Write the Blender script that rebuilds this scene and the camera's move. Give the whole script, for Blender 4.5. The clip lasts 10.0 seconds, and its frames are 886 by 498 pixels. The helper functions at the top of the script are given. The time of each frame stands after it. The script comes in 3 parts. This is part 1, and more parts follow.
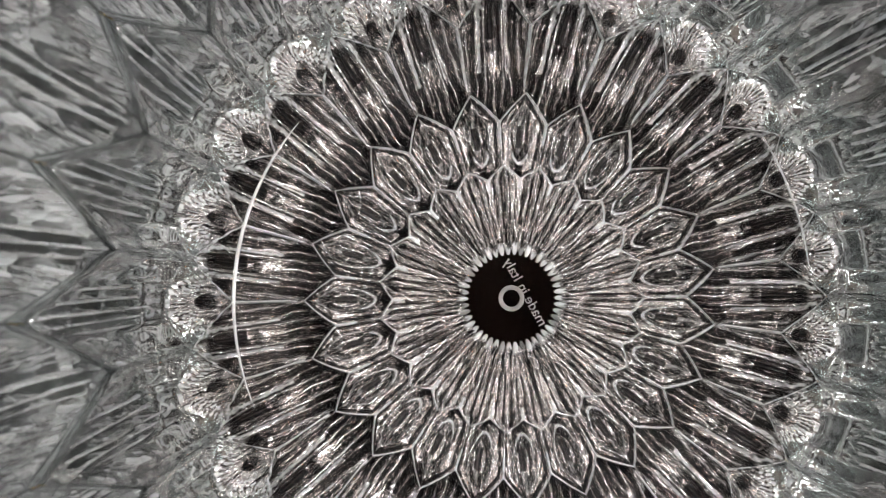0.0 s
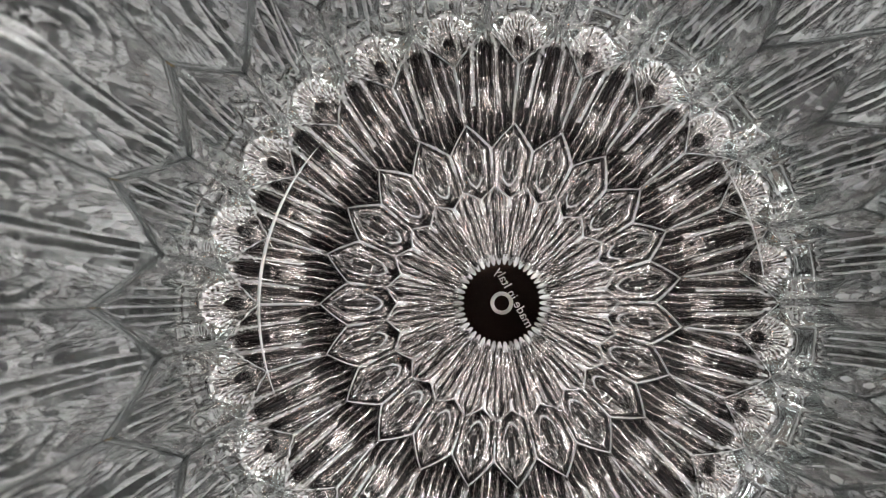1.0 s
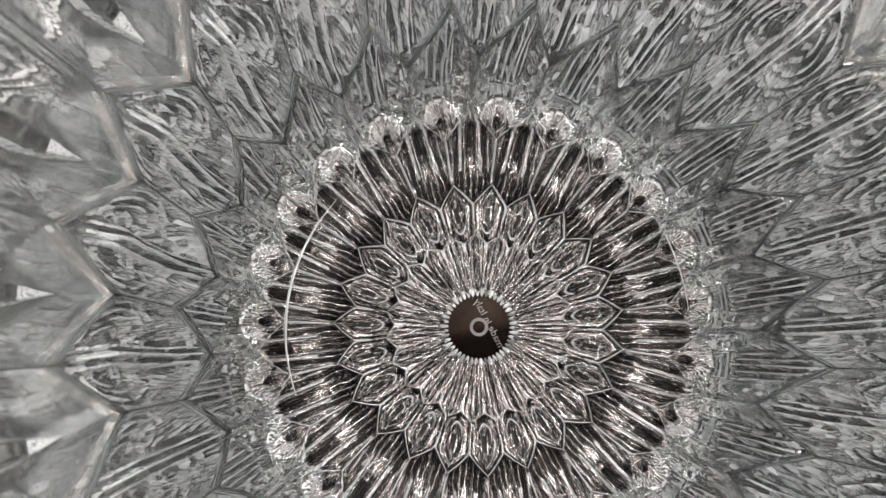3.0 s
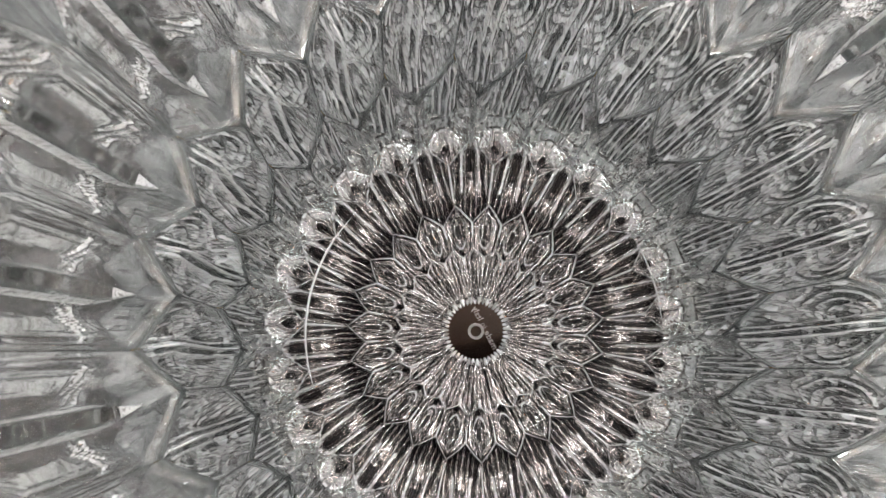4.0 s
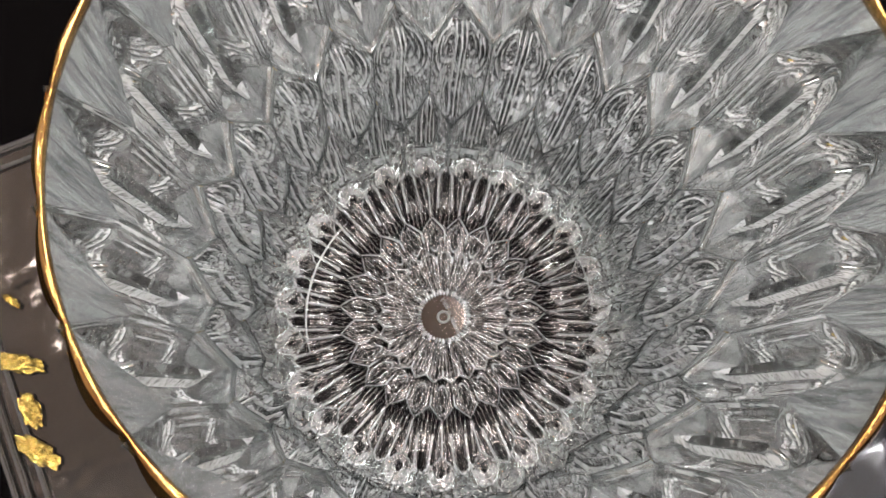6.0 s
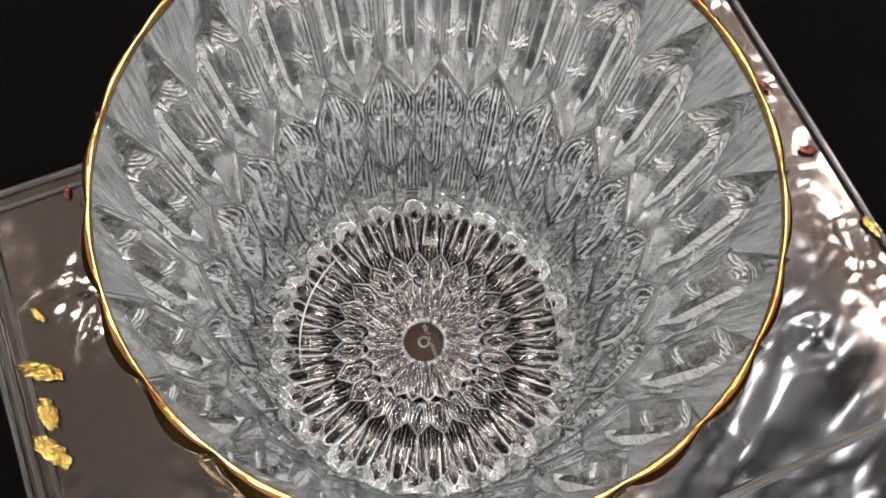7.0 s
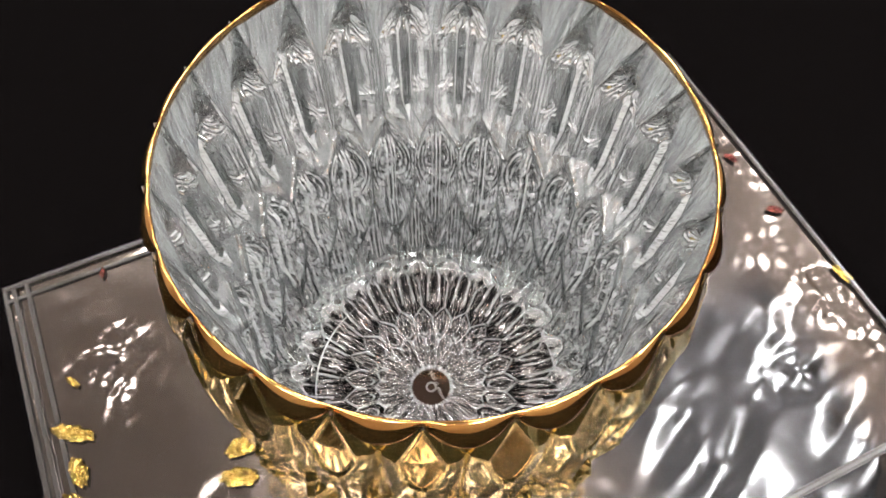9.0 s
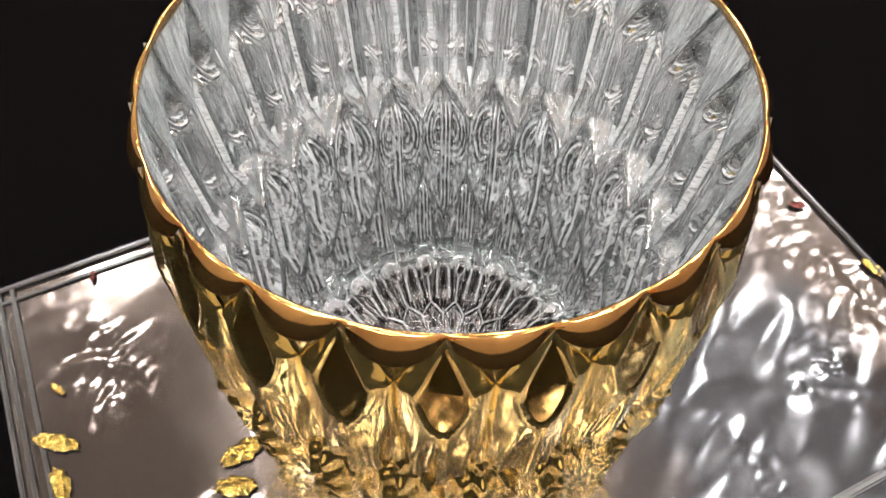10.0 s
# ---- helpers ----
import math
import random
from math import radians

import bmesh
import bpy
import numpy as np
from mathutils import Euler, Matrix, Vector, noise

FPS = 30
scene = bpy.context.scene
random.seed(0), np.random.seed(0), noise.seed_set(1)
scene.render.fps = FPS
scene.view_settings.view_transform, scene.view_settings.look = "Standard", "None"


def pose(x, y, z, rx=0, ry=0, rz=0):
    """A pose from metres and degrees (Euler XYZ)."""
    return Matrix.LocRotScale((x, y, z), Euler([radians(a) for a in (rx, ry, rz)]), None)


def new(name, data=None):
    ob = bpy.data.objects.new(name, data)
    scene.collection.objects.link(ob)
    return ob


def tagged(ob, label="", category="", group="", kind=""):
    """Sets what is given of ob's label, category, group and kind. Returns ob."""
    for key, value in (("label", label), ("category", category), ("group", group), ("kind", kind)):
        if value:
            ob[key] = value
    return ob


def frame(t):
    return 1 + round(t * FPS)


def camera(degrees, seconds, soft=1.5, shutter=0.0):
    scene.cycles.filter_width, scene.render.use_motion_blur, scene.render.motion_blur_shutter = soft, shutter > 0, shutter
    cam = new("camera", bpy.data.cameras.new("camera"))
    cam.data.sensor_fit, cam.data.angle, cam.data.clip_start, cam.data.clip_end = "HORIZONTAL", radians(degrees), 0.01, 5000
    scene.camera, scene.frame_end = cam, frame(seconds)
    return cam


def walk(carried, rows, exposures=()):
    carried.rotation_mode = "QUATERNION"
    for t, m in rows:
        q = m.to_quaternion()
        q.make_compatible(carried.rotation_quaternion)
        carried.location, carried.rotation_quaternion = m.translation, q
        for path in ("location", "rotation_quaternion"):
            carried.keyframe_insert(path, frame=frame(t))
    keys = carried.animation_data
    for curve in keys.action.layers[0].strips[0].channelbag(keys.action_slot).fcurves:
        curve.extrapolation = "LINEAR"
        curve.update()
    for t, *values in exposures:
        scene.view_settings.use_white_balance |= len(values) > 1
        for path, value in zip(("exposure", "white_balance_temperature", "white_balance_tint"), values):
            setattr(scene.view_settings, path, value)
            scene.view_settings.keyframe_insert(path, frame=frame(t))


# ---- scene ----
# ---- camera and walk ----
cam = camera(59.05, 10.0, soft=1.2)
ROWS = [
    (0.0, -0.0110, -0.0254, 0.2301, 1.68, -4.69, 77.82),
    (0.5, -0.0094, -0.0263, 0.2407, 2.60, -4.38, 77.96),
    (1.0, -0.0068, -0.0261, 0.2524, 3.56, -4.16, 78.06),
    (1.5, -0.0032, -0.0255, 0.2648, 4.92, -3.66, 78.31),
    (2.0, -0.0003, -0.0250, 0.2752, 6.09, -3.18, 78.70),
    (2.5, 0.0019, -0.0250, 0.2864, 7.42, -3.45, 79.10),
    (4.0, 0.0072, -0.0264, 0.3289, 8.55, -3.10, 80.37),
    (4.5, 0.0098, -0.0259, 0.3458, 10.08, -3.07, 80.81),
    (5.0, 0.0194, -0.0261, 0.3583, 11.46, -3.04, 81.26),
    (5.5, 0.0349, -0.0249, 0.3710, 12.78, -2.93, 81.90),
    (7.0, 0.0746, -0.0139, 0.4199, 18.99, -2.68, 85.21),
    (7.5, 0.0816, -0.0101, 0.4338, 21.46, -2.35, 85.51),
    (8.0, 0.0943, -0.0112, 0.4480, 24.03, -1.95, 85.48),
    (8.5, 0.1133, -0.0147, 0.4484, 27.28, -1.38, 84.31),
    (9.0, 0.1313, -0.0169, 0.4333, 30.07, -1.08, 83.15),
    (9.5, 0.1419, -0.0217, 0.4125, 32.39, -0.75, 82.74),
    (10.0, 0.1492, -0.0236, 0.3955, 34.79, -0.68, 82.43),
]
cam.data.dof.use_dof = True
cam.data.dof.focus_distance = 0.185
cam.data.dof.aperture_fstop = 42.0
walk(cam, [(t, pose(x, y, z, rx, ry, rz)) for t, x, y, z, rx, ry, rz in ROWS], [(0.0, -0.14), (2.7, -0.08), (5.0, -0.06), (7.0, -0.02), (8.0, 0.06), (9.0, 0.20), (10.0, 0.24)])

# ---- sizes ----
U = 0.042                      # one unit of the vase's plan, in metres
N = 23                         # facets round the vase
STEP = 2 * math.pi / N
BOX_TOP = 0.05                 # the vase stands on the wrapped box
ZV = BOX_TOP + 0.5 * U         # height of the maker's disc inside the vase

# ---- world and lights ----
world = bpy.data.worlds.new("world")
world.use_nodes = True
world.node_tree.nodes["Background"].inputs[0].default_value = (0.5, 0.46, 0.43, 1)
world.node_tree.nodes["Background"].inputs[1].default_value = 0.02
scene.world = world


# ---- materials ----
def material(name, colour, rough=0.5, metal=0.0):
    m = bpy.data.materials.new(name)
    m.use_nodes = True
    b = m.node_tree.nodes["Principled BSDF"]
    b.inputs["Base Color"].default_value = (*colour, 1)
    b.inputs["Roughness"].default_value = rough
    b.inputs["Metallic"].default_value = metal
    return m, m.node_tree.nodes, m.node_tree.links, b


def add(nodes, kind, **values):
    n = nodes.new(kind)
    for key, value in values.items():
        n.inputs[key.replace("_", " ")].default_value = value
    return n


def uv_scaled(nodes, links, scale):
    uv = nodes.new("ShaderNodeUVMap")
    mp = nodes.new("ShaderNodeMapping")
    mp.inputs["Scale"].default_value = scale
    links.new(uv.outputs[0], mp.inputs[0])
    info = nodes.new("ShaderNodeObjectInfo")
    mul = nodes.new("ShaderNodeMath")
    mul.operation = "MULTIPLY"
    mul.inputs[1].default_value = 40.0
    links.new(info.outputs["Random"], mul.inputs[0])
    comb = nodes.new("ShaderNodeCombineXYZ")
    links.new(mul.outputs[0], comb.inputs[2])
    links.new(comb.outputs[0], mp.inputs["Location"])
    return mp


def silver_glass(name, rough, streak, bump, fine, dark, light, metal, detail=4.0, low=0.58, high=0.90, shard=None, deep=0.4, glint=0.3):
    """Silvered pressed glass with fine ripples; dark and bright reflections are painted in streaks along the piece."""
    m, nodes, links, b = material(name, light, rough, metal)
    a = uv_scaled(nodes, links, streak)
    n1 = add(nodes, "ShaderNodeTexNoise", Scale=1.0, Detail=detail, Roughness=0.6, Distortion=1.2)
    links.new(a.outputs[0], n1.inputs["Vector"])
    c = uv_scaled(nodes, links, fine)
    n2 = add(nodes, "ShaderNodeTexNoise", Scale=1.0, Detail=3.0, Roughness=0.6, Distortion=0.5)
    links.new(c.outputs[0], n2.inputs["Vector"])
    mix = nodes.new("ShaderNodeMath")
    mix.operation = "MULTIPLY_ADD"
    mix.inputs[1].default_value = 0.5
    links.new(n2.outputs["Fac"], mix.inputs[0])
    links.new(n1.outputs["Fac"], mix.inputs[2])
    bp = add(nodes, "ShaderNodeBump", Strength=1.0, Distance=bump)
    links.new(mix.outputs[0], bp.inputs["Height"])
    links.new(bp.outputs[0], b.inputs["Normal"])
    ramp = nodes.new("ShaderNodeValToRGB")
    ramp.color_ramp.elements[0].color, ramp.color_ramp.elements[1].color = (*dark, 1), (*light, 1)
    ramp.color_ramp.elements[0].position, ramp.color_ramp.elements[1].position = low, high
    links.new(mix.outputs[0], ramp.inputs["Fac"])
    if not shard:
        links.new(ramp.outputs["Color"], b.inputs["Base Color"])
        return m
    # Shard cells painted duller in colour, imitating broken reflections.
    e = uv_scaled(nodes, links, shard)
    warp = nodes.new("ShaderNodeMix")
    warp.data_type = "VECTOR"
    warp.inputs["Factor"].default_value = 0.25
    links.new(e.outputs[0], warp.inputs["A"])
    links.new(n1.outputs["Color"], warp.inputs["B"])
    v = add(nodes, "ShaderNodeTexVoronoi", Scale=1.0)
    links.new(warp.outputs["Result"], v.inputs["Vector"])
    tone = nodes.new("ShaderNodeMapRange")
    tone.inputs["From Min"].default_value, tone.inputs["From Max"].default_value = 0.15, 0.70
    tone.inputs["To Min"].default_value, tone.inputs["To Max"].default_value = deep, 1.0
    links.new(v.outputs["Color"], tone.inputs["Value"])
    both = nodes.new("ShaderNodeMix")
    both.data_type, both.blend_type = "RGBA", "MULTIPLY"
    both.inputs["Factor"].default_value = 0.9
    links.new(ramp.outputs["Color"], both.inputs["A"])
    links.new(tone.outputs[0], both.inputs["B"])
    links.new(both.outputs["Result"], b.inputs["Base Color"])
    # The brightest cells turn less metallic, as painted glints.
    frosted = nodes.new("ShaderNodeMapRange")
    frosted.inputs["From Min"].default_value, frosted.inputs["From Max"].default_value = 0.66, 0.86
    frosted.inputs["To Min"].default_value, frosted.inputs["To Max"].default_value = metal, metal - glint
    links.new(v.outputs["Color"], frosted.inputs["Value"])
    links.new(frosted.outputs[0], b.inputs["Metallic"])
    sum_of = nodes.new("ShaderNodeMath")
    sum_of.operation = "MULTIPLY_ADD"
    sum_of.inputs[1].default_value = 2.5
    links.new(v.outputs["Distance"], sum_of.inputs[0])
    links.new(mix.outputs[0], sum_of.inputs[2])
    links.new(sum_of.outputs[0], bp.inputs["Height"])
    return m


# On the floor the dark-to-light ramp over the bump height paints in streaked reflections.
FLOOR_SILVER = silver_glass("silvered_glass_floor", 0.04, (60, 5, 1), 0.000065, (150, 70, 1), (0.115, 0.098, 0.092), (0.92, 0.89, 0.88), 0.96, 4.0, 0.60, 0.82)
WALL_SILVER = silver_glass("silvered_glass_wall", 0.025, (22, 5, 1), 0.00022, (64, 22, 1), (0.80, 0.82, 0.815), (1.0, 1.0, 1.0), 0.96, 3.0, 0.56, 0.74, (58, 17, 1), 0.74, 0.40)
PANEL_SILVER = silver_glass("silvered_glass_panel", 0.025, (14, 3, 1), 0.00010, (60, 8, 1), (0.80, 0.82, 0.815), (1.0, 1.0, 1.0), 0.955, 2.5, 0.56, 0.84, (26, 5, 1), 0.76, 0.16)
RIM_SILVER = silver_glass("silvered_glass_rim", 0.16, (22, 1.8, 1), 0.00004, (80, 4, 1), (0.38, 0.405, 0.41), (0.82, 0.845, 0.85), 0.80, 3.0, 0.60, 0.90)
# Shade between the ribs, painted as a dark metal.
GROOVE = material("groove_shade", (0.082, 0.070, 0.066), 0.12, 0.90)[0]
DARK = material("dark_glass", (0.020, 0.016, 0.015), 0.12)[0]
# Dimmer copy of the silver: duller reflections painted on bosses, tips and lower wall.
DIM_SILVER = material("dim_silver", (0.66, 0.68, 0.675), 0.04, 0.96)[0]
# Thick glass along the sides; troughs get the same tone as painted shade.
EDGE = material("glass_edge_and_trough_shade", (0.52, 0.54, 0.535), 0.05, 0.92)[0]
# Glints of raised parts, painted as a whiter, less metallic silver.
RIDGE = silver_glass("ridge_glint", 0.20, (60, 30, 1), 0.00003, (140, 90, 1), (0.34, 0.33, 0.325), (0.97, 0.97, 0.96), 0.50, 4.0, 0.58, 0.78)


def gold_material(name, rough, bump, scale, dark, light, metal=1.0):
    m, nodes, links, b = material(name, light, rough, metal)
    tex = nodes.new("ShaderNodeTexCoord")
    mp = nodes.new("ShaderNodeMapping")
    mp.inputs["Scale"].default_value = (1.0, 1.0, 0.35)
    links.new(tex.outputs["Object"], mp.inputs[0])
    n = add(nodes, "ShaderNodeTexNoise", Scale=scale, Detail=2.0, Distortion=0.8)
    links.new(mp.outputs[0], n.inputs["Vector"])
    bp = add(nodes, "ShaderNodeBump", Strength=1.0, Distance=bump)
    links.new(n.outputs["Fac"], bp.inputs["Height"])
    links.new(bp.outputs[0], b.inputs["Normal"])
    big = add(nodes, "ShaderNodeTexNoise", Scale=45.0, Detail=3.0)
    links.new(tex.outputs["Object"], big.inputs["Vector"])
    ramp = nodes.new("ShaderNodeValToRGB")
    ramp.color_ramp.elements[0].color = (*dark, 1)
    ramp.color_ramp.elements[1].color = (*light, 1)
    ramp.color_ramp.elements[0].position, ramp.color_ramp.elements[1].position = 0.35, 0.65
    links.new(big.outputs["Fac"], ramp.inputs["Fac"])
    links.new(ramp.outputs["Color"], b.inputs["Base Color"])
    return m


# Polished rim gold, tinted red-brown to paint in the reflection of darker surroundings.
GOLD_SMOOTH = gold_material("polished_gold", 0.10, 0.00014, 120.0, (0.30, 0.135, 0.042), (0.60, 0.36, 0.12), 0.97)
GOLD_FLAT = gold_material("mirror_gold", 0.05, 0.00003, 100.0, (0.50, 0.28, 0.05), (0.70, 0.48, 0.15), 0.98)
GOLD = gold_material("gold_plating", 0.12, 0.00032, 240.0, (0.72, 0.51, 0.14), (0.80, 0.63, 0.25), 0.965)
FOIL = gold_material("crumpled_gold_foil", 0.14, 0.0012, 420.0, (0.13, 0.085, 0.02), (0.40, 0.29, 0.09))
RED_FOIL = gold_material("crumpled_red_foil", 0.14, 0.0010, 420.0, (0.045, 0.012, 0.010), (0.13, 0.045, 0.038))


def film_material():
    """Glossy wrapping film: over taupe board at one end, over silver satin at the other."""
    m, nodes, links, b = material("wrapping_film", (0.30, 0.24, 0.22), 0.06, 0.3)
    tex = nodes.new("ShaderNodeTexCoord")
    n = add(nodes, "ShaderNodeTexNoise", Scale=16.0, Detail=3.0, Distortion=0.8)
    links.new(tex.outputs["Object"], n.inputs["Vector"])
    bp = add(nodes, "ShaderNodeBump", Strength=0.4, Distance=0.0015)
    links.new(n.outputs["Fac"], bp.inputs["Height"])
    links.new(bp.outputs[0], b.inputs["Normal"])
    sep = nodes.new("ShaderNodeSeparateXYZ")
    links.new(tex.outputs["Object"], sep.inputs[0])

    def edge_of(axis, low, high):
        warp = nodes.new("ShaderNodeMath")
        warp.operation = "MULTIPLY_ADD"
        warp.inputs[1].default_value = 0.08
        links.new(n.outputs["Fac"], warp.inputs[0])
        links.new(sep.outputs[axis], warp.inputs[2])
        r = nodes.new("ShaderNodeMapRange")
        r.inputs["From Min"].default_value, r.inputs["From Max"].default_value = low, high
        links.new(warp.outputs[0], r.inputs["Value"])
        return r

    band = nodes.new("ShaderNodeMath")
    band.operation = "MULTIPLY"
    links.new(edge_of("X", 0.26, 0.20).outputs[0], band.inputs[0])
    links.new(edge_of("X", 0.065, 0.095).outputs[0], band.inputs[1])
    mr = nodes.new("ShaderNodeMath")
    mr.operation = "MULTIPLY"
    links.new(band.outputs[0], mr.inputs[0])
    links.new(edge_of("Y", 0.16, 0.22).outputs[0], mr.inputs[1])
    ramp = nodes.new("ShaderNodeValToRGB")
    ramp.color_ramp.elements[0].color = (0.092, 0.075, 0.065, 1)
    ramp.color_ramp.elements[1].color = (0.036, 0.0356, 0.0368, 1)
    links.new(mr.outputs[0], ramp.inputs["Fac"])
    links.new(ramp.outputs["Color"], b.inputs["Base Color"])
    rgh = nodes.new("ShaderNodeMapRange")
    rgh.inputs["To Min"].default_value, rgh.inputs["To Max"].default_value = 0.14, 0.17
    links.new(mr.outputs[0], rgh.inputs["Value"])
    links.new(rgh.outputs[0], b.inputs["Roughness"])
    b.inputs["Specular IOR Level"].default_value = 0.10
    b.inputs["Coat Weight"].default_value = 0.30
    b.inputs["Coat Roughness"].default_value = 0.06
    met = nodes.new("ShaderNodeMapRange")
    met.inputs["To Min"].default_value, met.inputs["To Max"].default_value = 0.85, 0.95
    links.new(mr.outputs[0], met.inputs["Value"])
    links.new(met.outputs[0], b.inputs["Metallic"])
    return m


FILM = film_material()
FILM_EDGE = material("clear_film_edge", (0.026, 0.022, 0.020), 0.22, 0.1)[0]


def rough_paint(name, dark, light, scale, rough, bump=0.0005):
    m, nodes, links, b = material(name, light, rough)
    tex = nodes.new("ShaderNodeTexCoord")
    n = add(nodes, "ShaderNodeTexNoise", Scale=scale, Detail=6.0)
    links.new(tex.outputs["Object"], n.inputs["Vector"])
    ramp = nodes.new("ShaderNodeValToRGB")
    ramp.color_ramp.elements[0].color, ramp.color_ramp.elements[1].color = (*dark, 1), (*light, 1)
    links.new(n.outputs["Fac"], ramp.inputs["Fac"])
    links.new(ramp.outputs["Color"], b.inputs["Base Color"])
    bp = add(nodes, "ShaderNodeBump", Strength=0.4, Distance=bump)
    links.new(n.outputs["Fac"], bp.inputs["Height"])
    links.new(bp.outputs[0], b.inputs["Normal"])
    return m


def matt(m):
    m.node_tree.nodes["Principled BSDF"].inputs["Specular IOR Level"].default_value = 0.005
    return m


BLACK_CLOTH = rough_paint("black_table", (0.0010, 0.00075, 0.0007), (0.0018, 0.0015, 0.00155), 60.0, 0.8)
matt(BLACK_CLOTH)
CEILING = rough_paint("ceiling_paint", (0.30, 0.25, 0.22), (0.36, 0.30, 0.27), 3.0, 0.8)
WALL = rough_paint("wall_paint", (0.27, 0.215, 0.18), (0.33, 0.265, 0.22), 3.0, 0.8)
FLOORING = rough_paint("dark_floor", (0.05, 0.04, 0.035), (0.09, 0.07, 0.06), 8.0, 0.5)
BOARD = rough_paint("taupe_board", (0.20, 0.16, 0.14), (0.26, 0.21, 0.19), 40.0, 0.5)
DISC = rough_paint("dark_disc_glass", (0.19, 0.158, 0.142), (0.23, 0.19, 0.17), 60.0, 0.06, 0.0)
DISC.node_tree.nodes["Principled BSDF"].inputs["Metallic"].default_value = 1.0
DARK_BLOCK = rough_paint("dark_block_paint", (0.014, 0.008, 0.007), (0.028, 0.014, 0.012), 5.0, 0.7)
FROST = rough_paint("frosted_mark", (0.22, 0.20, 0.19), (0.36, 0.33, 0.32), 300.0, 0.4)


LAMP = 112.0


def glow_material():
    m, _, _, b = material("lamp_glow", (0.9, 0.9, 0.9))
    b.inputs["Emission Color"].default_value = (0.985, 0.985, 0.985, 1)
    b.inputs["Emission Strength"].default_value = LAMP
    return m


GLOW = glow_material()


# ---- mesh helpers ----
def part(name, bm, mat, parent=None, label=""):
    me = bpy.data.meshes.new(name)
    bm.to_mesh(me)
    bm.free()
    return part_mesh(name, me, mat, parent, label)


def part_mesh(name, me, mat, parent=None, label=""):
    if mat and not me.materials:
        me.materials.append(mat)
    ob = new(name, me)
    if parent:
        ob.parent = parent
    if label:
        ob["label"] = label
    return ob


def box_bm(sx, sy, sz, bevel=0.0, at=(0, 0, 0)):
    bm = bmesh.new()
    bmesh.ops.create_cube(bm, size=1.0, matrix=Matrix.Translation(at) @ Matrix.Diagonal((sx, sy, sz, 1)))
    if bevel:
        bmesh.ops.bevel(bm, geom=bm.edges[:], offset=bevel, segments=3, affect="EDGES")
    return bm


def grid_mesh(name, pts, uv=None, smooth=True, wrap=False):
    """A mesh from an array of rows of points."""
    nv, nu = pts.shape[:2]
    idx = np.arange(nv * nu).reshape(nv, nu)
    if wrap:
        idx = np.concatenate([idx, idx[:, :1]], axis=1)
    faces = np.stack([idx[:-1, :-1], idx[:-1, 1:], idx[1:, 1:], idx[1:, :-1]], axis=-1).reshape(-1, 4)
    me = bpy.data.meshes.new(name)
    me.from_pydata(pts.reshape(-1, 3).tolist(), [], faces.tolist())
    if uv is not None:
        layer = me.uv_layers.new(name="UVMap")
        layer.data.foreach_set("uv", uv.reshape(-1, 2)[faces.reshape(-1)].astype(np.float32).ravel())
    me.polygons.foreach_set("use_smooth", np.full(len(faces), smooth))
    me.update()
    return me


# ---- the vase's profile: radius and height of the silvered relief, from the disc to the rim ----
PR = np.array([0.235, 0.585, 0.645, 0.86, 1.00, 1.33, 1.42, 1.52, 1.58, 1.62, 1.66, 1.685, 1.70, 1.716, 1.723, 1.778, 1.874, 1.862])
PZ = np.array([0.000, 0.000, 0.005, 0.01, 0.02, 0.07, 0.11, 0.18, 0.28, 0.42, 0.62, 0.801, 1.15, 1.575, 2.338, 2.825, 3.719, 4.500])
PS = np.concatenate([[0], np.cumsum(np.hypot(np.diff(PR), np.diff(PZ)))])
AT = dict(zip("disc Avalley Atip Bsh Btip Y fan Ctip w1 w2 w3 H w4 I Q G F rim".split(), PS))


def profile(s):
    r, z = np.interp(s, PS, PR), np.interp(s, PS, PZ)
    e = 0.05
    dr = np.interp(s + e, PS, PR) - np.interp(s - e, PS, PR)
    dz = np.interp(s + e, PS, PZ) - np.interp(s - e, PS, PZ)
    n = np.hypot(dr, dz)
    return r, z, -dz / n, dr / n


def twist(z):
    return np.interp(z, [0, 2.3, 2.8, 3.75, 4.5], [0, 0, 0.08, 0.10, -0.06])


def honeycomb_piece(name, sb, sl, su, st, height, nu, nv, mat, floor_w=0.02, skirt=0.05):
    """One elongated hexagon of the relief: its lowest point, lower and upper shoulders and top, along the profile. Its sides go down by the skirt."""
    s = np.linspace(sb, st, nv)[:, None] * np.ones((1, nu))
    u = np.concatenate([[-1], np.linspace(-1, 1, nu - 2), [1]])[None, :] * np.ones((nv, 1))
    w = np.interp(s, [sb, sl, su, st], [floor_w, 0.5, 0.5, 0.006])
    if sb == sl:
        w = np.interp(s, [sb, su, st], [0.5, 0.5, 0.006])
    r, z, nr, nz = profile(s)
    x = u * w * STEP * r
    d = (1 - abs(u)) * w * STEP * r
    q = (s - sb) / (st - sb)
    h, kind = height(u, x, d, q, s)
    h[:, 0] -= skirt
    h[:, -1] -= skirt
    rr, zz = r + h * nr, z + h * nz
    a = (u * w + twist(z)) * STEP
    pts = np.stack([rr * np.cos(a), rr * np.sin(a), zz], axis=-1) * U
    uv = np.stack([x, s - sb], axis=-1)
    me = grid_mesh(name, pts[:, ::-1], uv[:, ::-1])
    me.materials.append(mat)
    me.materials.append(RIDGE)
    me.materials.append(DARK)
    me.materials.append(DIM_SILVER)
    me.materials.append(FLOOR_SILVER)
    me.materials.append(EDGE)
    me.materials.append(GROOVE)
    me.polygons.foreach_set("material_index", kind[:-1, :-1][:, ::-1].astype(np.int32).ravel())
    return me


